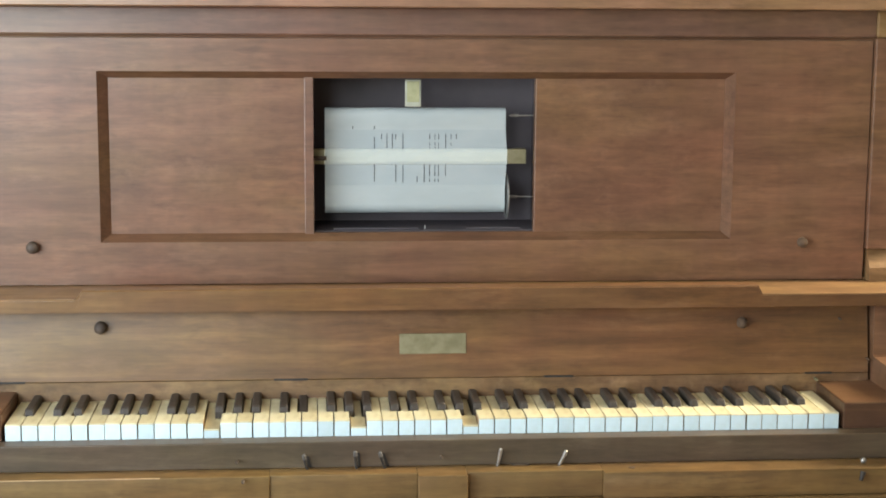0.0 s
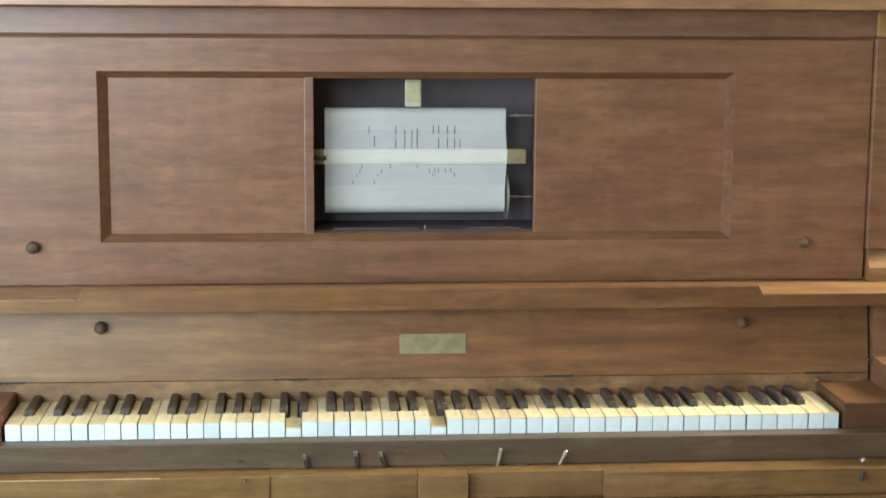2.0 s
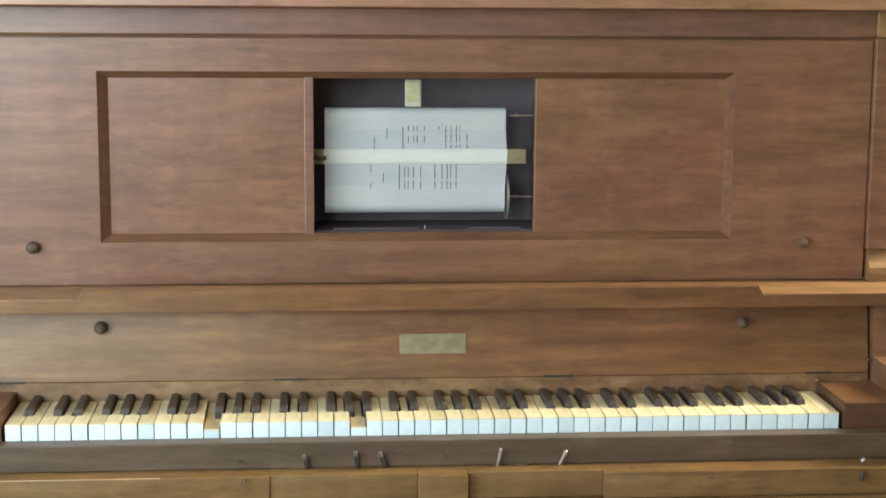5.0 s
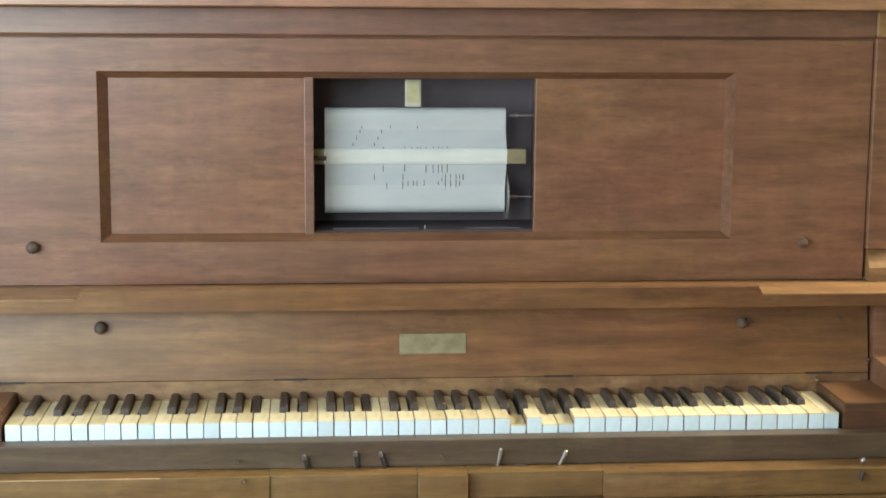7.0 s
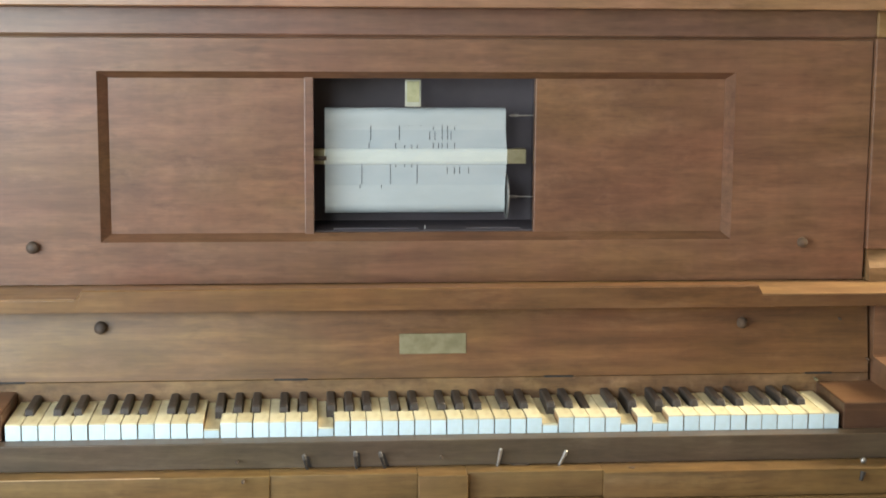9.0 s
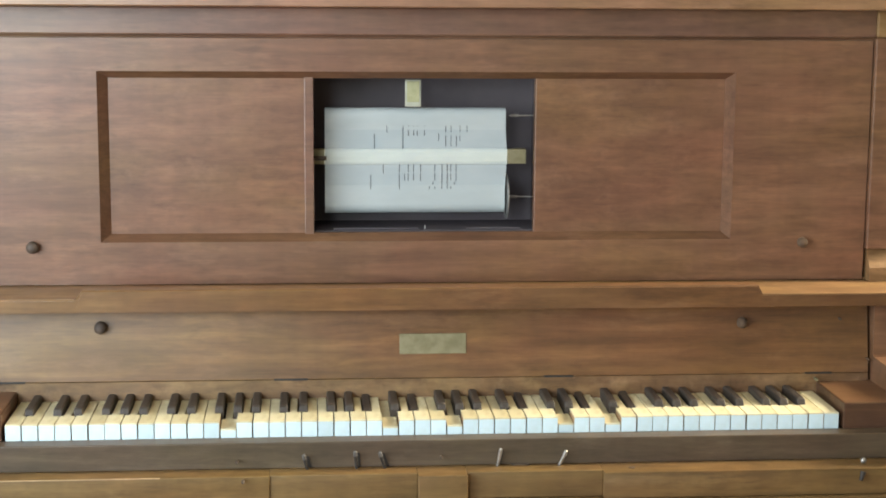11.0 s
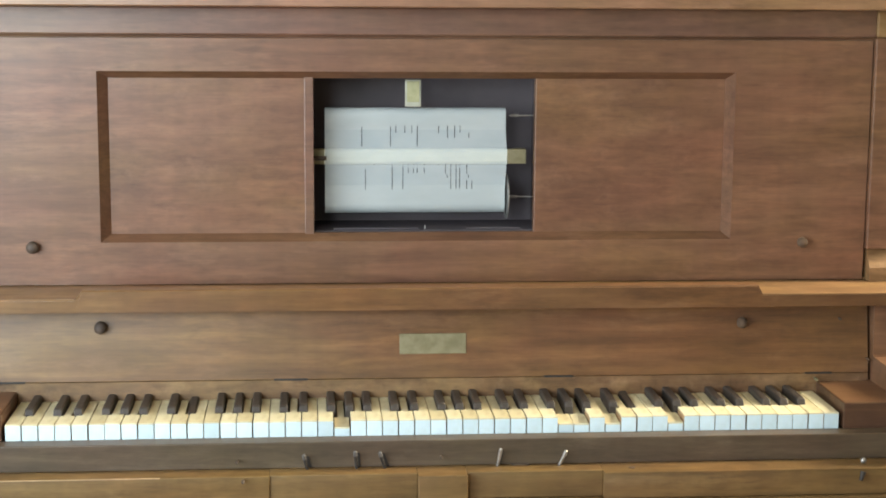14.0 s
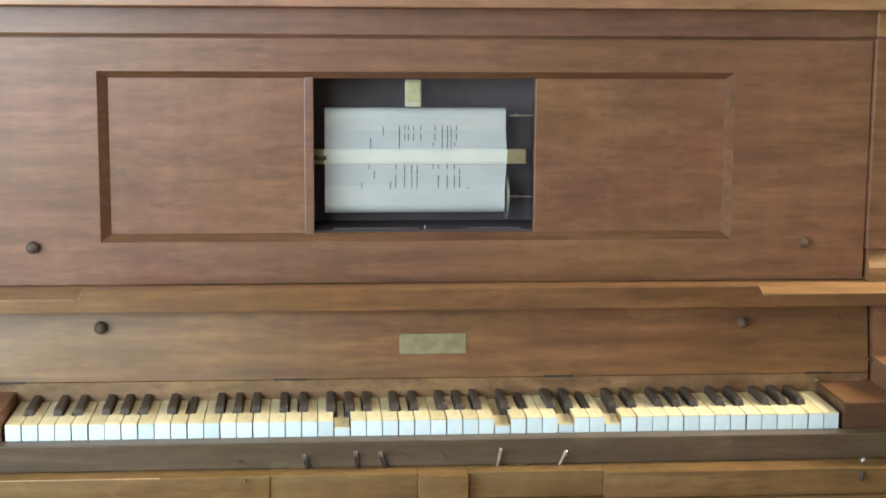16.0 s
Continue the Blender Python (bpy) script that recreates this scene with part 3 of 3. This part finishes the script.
def build_keys():
    shared = {}
    fbm = block(-0.01095, 0.01095, -0.0012 - PIVOT_Y, 0.0003 - PIVOT_Y, -0.027, -0.0022, bevel=0.0003, segments=1)
    front_me = bpy.data.meshes.new("key_front")
    fbm.to_mesh(front_me)
    fbm.free()
    front_me.materials.append(FRONT)
    # black key: sloped nose, rounded back
    bbm = bmesh.new()
    secs = [(0.0458, 0.0055, 0.0), (0.0488, 0.0055, 0.0076), (0.0528, 0.0053, 0.0098), (0.1450, 0.0052, 0.0100)]
    rings = []
    for y, h, z in secs:
        b = 0.0060
        z = max(z, 0.0015)
        rings.append([bbm.verts.new(v) for v in ((-b, y - PIVOT_Y, -0.012), (b, y - PIVOT_Y, -0.012), (b, y - PIVOT_Y, min(z, 0.001) if z < 0.002 else z - 0.0016), (h - 0.0012, y - PIVOT_Y, z), (-h + 0.0012, y - PIVOT_Y, z), (-b, y - PIVOT_Y, min(z, 0.001) if z < 0.002 else z - 0.0016))])
    for p, q in zip(rings, rings[1:]):
        for i in range(6):
            bbm.faces.new((p[i], p[(i + 1) % 6], q[(i + 1) % 6], q[i]))
    bbm.faces.new(rings[0][::-1])
    bbm.faces.new(rings[-1])
    bmesh.ops.recalc_face_normals(bbm, faces=bbm.faces)
    black_me = bpy.data.meshes.new("black_key")
    bbm.to_mesh(black_me)
    bbm.free()
    black_me.materials.append(EBONY)
    shift = {"Db": -0.0028, "Eb": 0.0028, "Gb": -0.0035, "Ab": 0.0, "Bb": 0.0035}
    white = 0
    rng = random.Random(7)
    for i in range(88):
        pc, octave = NAMES[(i + 9) % 12], (i + 9) // 12
        dz, tilt = rng.uniform(-0.0005, 0.0005), rng.uniform(-0.12, 0.12)
        if len(pc) == 1:
            x = (white + 0.5) * PITCH
            white += 1
            cut = white_outline(pc)
            if i == 0:
                cut = (0, 0.0045)
            if i == 87:
                cut = (0, 0)
            if cut not in shared:
                shared[cut] = (white_mesh("white_key", cut, KEY_Z - 0.024, KEY_Z - 0.0022, 0.0004, 0, KEYWOOD, 0.0214),
                               white_mesh("ivory_top", cut, KEY_Z - 0.0021, KEY_Z, -0.0014, 0.0006, IVORY))
            key = new("white_key", shared[cut][0])
            for nm, me in (("ivory_top", shared[cut][1]), ("key_front", front_me)):
                new(nm, me).parent = key
        else:
            x = white * PITCH + shift[pc]
            key = new("black_key", black_me)
            dz *= 0.6
        key.parent = piano
        rest = (x, PIVOT_Y, KEY_Z + dz, 0, 0, tilt)
        key.matrix_basis = pose(*rest)
        KEYBOARD[pc + str(octave)] = (key, rest, i)


build_keys()

# ---- the tune: which notes sound from when to when ----
STRIKES, ROWS = [], []


def strike(names, on, off):
    ROWS.append((names.split(), on, off))
    for nm in names.split():
        STRIKES.append((nm, on, off))


def tune():
    # first bars
    strike("F2", -0.9, 0.74)
    strike("F3", -0.9, -0.12)
    strike("A3 A4", -0.93, 0.12)
    strike("F4", -0.92, -0.7)
    strike("C5 Eb5 F5", -0.92, -0.8)
    strike("C5 Eb5 F5 A5", -0.7, -0.1)
    strike("C5 Eb5 F5", 0.07, 0.18)
    strike("A3", 0.16, 0.85)
    strike("Eb3", -0.3, 0.85)
    strike("C3", 0.05, 0.85)
    strike("C5 Eb5 F5", 0.28, 0.37)
    strike("A5", 0.06, 0.85)
    strike("C5 Eb5 F5 C6", 0.41, 0.53)
    strike("C5 Eb5 F5 C6 Eb6", 0.64, 0.85)
    strike("A2 F3", 0.64, 0.85)
    strike("F1 F2", 1.0, 1.15)
    strike("G1 G2", 1.28, 1.40)
    strike("D5 D6", 1.27, 1.43)
    strike("A1 A2", 1.40, 1.57)
    strike("C5 Eb5 F5 A5 C6", 1.42, 1.60)
    strike("Bb1 D3", 1.58, 2.34)
    strike("F4", 1.58, 3.04)
    strike("Bb5 D6 Bb6", 2.0, 2.17)
    strike("Bb5 D6", 2.22, 2.68)
    strike("F3 F5 F6", 2.31, 2.68)
    strike("Bb3 D4", 2.31, 2.98)
    strike("F2", 2.38, 2.76)
    strike("D2 D5 F3", 2.83, 3.2)
    strike("F5 Bb5 D6", 2.83, 3.22)
    strike("D5 D6", 3.14, 3.27)
    strike("Eb2", 3.26, 4.05)
    strike("G3", 3.3, 4.78)
    strike("C5 Eb5 G5 C6", 3.3, 3.6)
    strike("D5 D6", 3.66, 3.78)
    strike("Bb3 C4", 3.64, 3.72)
    strike("Bb3 C4 Eb4 G4", 3.82, 4.13)
    strike("Eb5 G5 Bb5 C6 Eb6", 3.8, 4.12)
    strike("Bb2", 4.07, 4.42)
    strike("Eb5 G5 Bb5 C6 Eb6", 4.2, 4.76)
    strike("Bb3 C4 Eb4 G4", 4.26, 4.64)
    strike("Eb2", 4.46, 4.78)
    strike("F2", 4.84, 5.42)
    strike("A3", 4.85, 6.1)
    strike("A5 C6 Eb6 F6 A6", 5.2, 5.46)
    strike("F2", 5.46, 5.7)
    strike("C4 Eb4 F4 A4", 5.5, 5.77)
    strike("A5 C6 Eb6 A6", 5.52, 5.84)
    strike("F6", 5.52, 5.8)
    strike("C3", 5.68, 6.06)
    strike("C4 Eb4 F4 A4 F6", 5.93, 6.14)
    strike("F5", 5.96, 6.12)
    strike("A5 C6 Eb6", 5.9, 6.18)
    # second phrase
    strike("F2 A3 G6", 6.15, 6.38)
    strike("G5", 6.1, 6.22)
    strike("A5 C6 Eb6 F6", 6.2, 6.38)
    strike("Bb2 Bb3", 6.46, 6.94)
    strike("D5 F5 G5 Bb4 Bb5", 6.42, 6.72)
    strike("D5 F5 G5", 6.78, 7.0)
    strike("Bb2 Bb3", 7.0, 7.38)
    strike("D4 F4 G4 Bb4 D5 F5 G5 Bb5", 7.06, 7.38)
    strike("Bb1", 7.2, 7.34)
    strike("F1 F2", 7.40, 7.54)
    strike("G1 G2", 7.62, 7.76)
    strike("A1 A2", 7.84, 8.0)
    strike("Bb1 D3", 8.02, 8.76)
    strike("F4", 8.02, 8.84)
    strike("Bb5 D6 F6 Bb6", 8.38, 8.64)
    strike("Bb3 D4", 8.45, 8.47)
    strike("Bb3 D4", 8.61, 8.84)
    strike("F3", 8.62, 9.0)
    strike("Bb5 D6 F6", 8.76, 8.9)
    strike("F2 F5 Bb5 D6 F6", 8.9, 9.12)
    strike("Bb3 D4 F4", 9.04, 9.46)
    strike("D2 F3 D5 F5 G5 Bb5 D6", 9.22, 9.52)
    strike("Eb2 G3", 9.62, 10.36)
    strike("C5 Eb5 C6", 9.62, 9.93)
    strike("G5 Bb5", 9.62, 10.42)
    strike("D5 D6", 9.98, 10.1)
    strike("Bb3 C4 Eb4 G4 Eb5 C6 Eb6", 10.13, 10.4)
    strike("Bb2", 10.4, 10.76)
    strike("G3", 10.44, 10.84)
    strike("C4 Eb4 G4 Eb5 G5 Bb5 C6 Eb6", 10.46, 10.78)
    strike("G2", 10.82, 11.15)
    strike("Bb3 C4 Eb4 G4", 10.84, 11.14)
    strike("Eb5 G5 Bb5 C6 Eb6", 10.82, 11.14)
    # third phrase
    strike("F2", 11.26, 11.84)
    strike("A3", 11.28, 12.28)
    strike("F5", 11.58, 11.86)
    strike("A5 C6 Eb6", 11.38, 11.78)
    strike("F6", 11.56, 11.78)
    strike("C4 Eb4 F4 A4", 11.76, 11.98)
    strike("C3", 11.88, 12.26)
    strike("A5 C6 F6 A6", 11.9, 12.3)
    strike("C4 Eb4 F4 A4", 12.12, 12.36)
    strike("Eb2 G3 Bb3 Bb5 Eb6 G6 Bb6", 12.4, 12.68)
    strike("C2", 12.77, 13.56)
    strike("Eb3 A3", 12.77, 13.24)
    strike("C6 Eb6 F6", 12.77, 13.22)
    strike("A6 C7", 12.78, 13.14)
    strike("Bb5 Bb6", 13.22, 13.36)
    strike("C6 Eb6 F6", 13.26, 13.6)
    strike("A5 A6", 13.38, 13.72)
    strike("Eb3 A3", 13.28, 13.66)
    strike("C4 Eb4 F4 A4", 13.41, 13.6)
    strike("C6 Eb6", 13.62, 13.84)
    strike("F2 Eb3 A3 C4 Eb4 F4 A4 F5 A5 F6", 13.70, 13.84)
    strike("Eb2 G3 G5 A5 C6 Eb6 G6", 13.90, 14.24)
    strike("Bb1 D3", 14.38, 15.1)
    strike("F4", 14.4, 14.86)
    strike("Bb5 D6", 14.7, 15.34)
    strike("Bb6", 14.7, 14.9)
    strike("F3 Bb3 D4 F4 F5 F6", 14.87, 15.32)
    strike("F6", 15.38, 15.56)
    strike("F2", 15.2, 15.5)
    strike("Bb3 D4 F4", 15.38, 15.72)
    strike("D2 F3 D5 F5 Bb5 D6", 15.54, 15.76)
    strike("D5 D6", 15.8, 15.86)
    strike("Eb2", 15.9, 16.7)
    strike("G3 G5 Bb5 C6", 15.9, 17.3)
    strike("C5 Eb5", 15.9, 16.26)
    strike("D5 D6", 16.4, 16.52)
    strike("Bb3 C4 Eb4 G4 Eb5 Eb6", 16.6, 16.86)
    strike("Bb2", 16.78, 17.1)
    strike("Bb3 C4 Eb4 G4 Eb5 Eb6", 16.97, 17.2)


tune()

# ---- perforations that run from the upper roll to the lower one ----
SPEED, BAR_Z = 0.0435, 1.0912
LAG = 0.06                       # seconds from hole to key
PIECES = []


def build_perforations():
    """One piece of paper for each row of holes; long notes are chains of slots."""
    for names, on, off in ROWS:
        count = max(1, math.ceil((off - on) / 0.26))
        step = (off - on) / count
        for k in range(count):
            mid = on + (k + 0.5) * step
            if mid < -1.5 or mid > 17.45:
                continue
            half = (step * SPEED - (0.0003 if count > 1 else 0.0006)) / 2
            bm = bmesh.new()
            for nm in names:
                x = (PAPER_X0 + PAPER_X1) / 2 + 0.0012 + (KEYBOARD[nm][2] - 43.5) * 0.002822
                slab(bm, x - 0.0005, x + 0.0005, -0.0003, 0.0003, -half, half, bevel=0.00025, segments=1)
            ob = tagged(part("perforation_row", bm, HOLE, music_roll), kind="stuff")
            PIECES.append((ob, 0.0, mid))


build_perforations()


# ---- what moves ----
def motions():
    # keys dip under their notes and rise again
    for nm, (key, rest, _i) in KEYBOARD.items():
        x, y, z, _, _, turn = rest
        spans = sorted((on + LAG, off + LAG) for n, on, off in STRIKES if n == nm and off > 0.0 and on < 16.0)
        if not spans:
            continue
        dip = 2.75 if key.name.startswith("white") else 3.0
        up, down = pose(x, y, z, 0, 0, turn), pose(x, y, z, dip, 0, turn)
        half = pose(x, y, z, dip * 0.45, 0, turn)
        rows = [] if spans[0][0] < 0.05 else [(0.0, up)]
        for k, (on, off) in enumerate(spans):
            after = spans[k + 1][0] if k + 1 < len(spans) else 99.0
            if on < 0.05:
                rows.append((0.0, down))
            else:
                if not rows or frame(on - 0.034) > frame(rows[-1][0]):
                    rows.append((on - 0.034, rows[-1][1] if rows else up))
                rows.append((max(on + 0.034, rows[-1][0] + 0.034), down))
            end = min(off, after - 0.07)
            if frame(end) > frame(rows[-1][0]):
                rows.append((end, down))
            # a quick repeat lifts the key only part of the way
            gap = after - rows[-1][0]
            if gap < 0.13:
                rows.append((rows[-1][0] + 0.034, half))
            else:
                rows.append((rows[-1][0] + 0.08, up))
        if rows[-1][0] < 16.0:
            rows.append((16.0, rows[-1][1]))
        walk(key, rows)
    # perforations travel down with the paper
    for ob, x, mid in PIECES:
        def height(t):
            return min(UP_Z, max(LOW_Z, BAR_Z - SPEED * (t - mid)))
        t0, t1 = mid - (UP_Z - BAR_Z) / SPEED, mid + (BAR_Z - LOW_Z) / SPEED
        times = [0.0, t0, t0 + 0.07] + [t0 + 0.3 * k for k in range(1, 10)] + [t1 - 0.07, t1, 16.0]
        ticks = sorted({frame(t) for t in times if 0 <= t <= 16})
        walk(ob, [((f - 1) / FPS, pose(x, SHEET_Y - 0.0004, height((f - 1) / FPS))) for f in ticks])


motions()
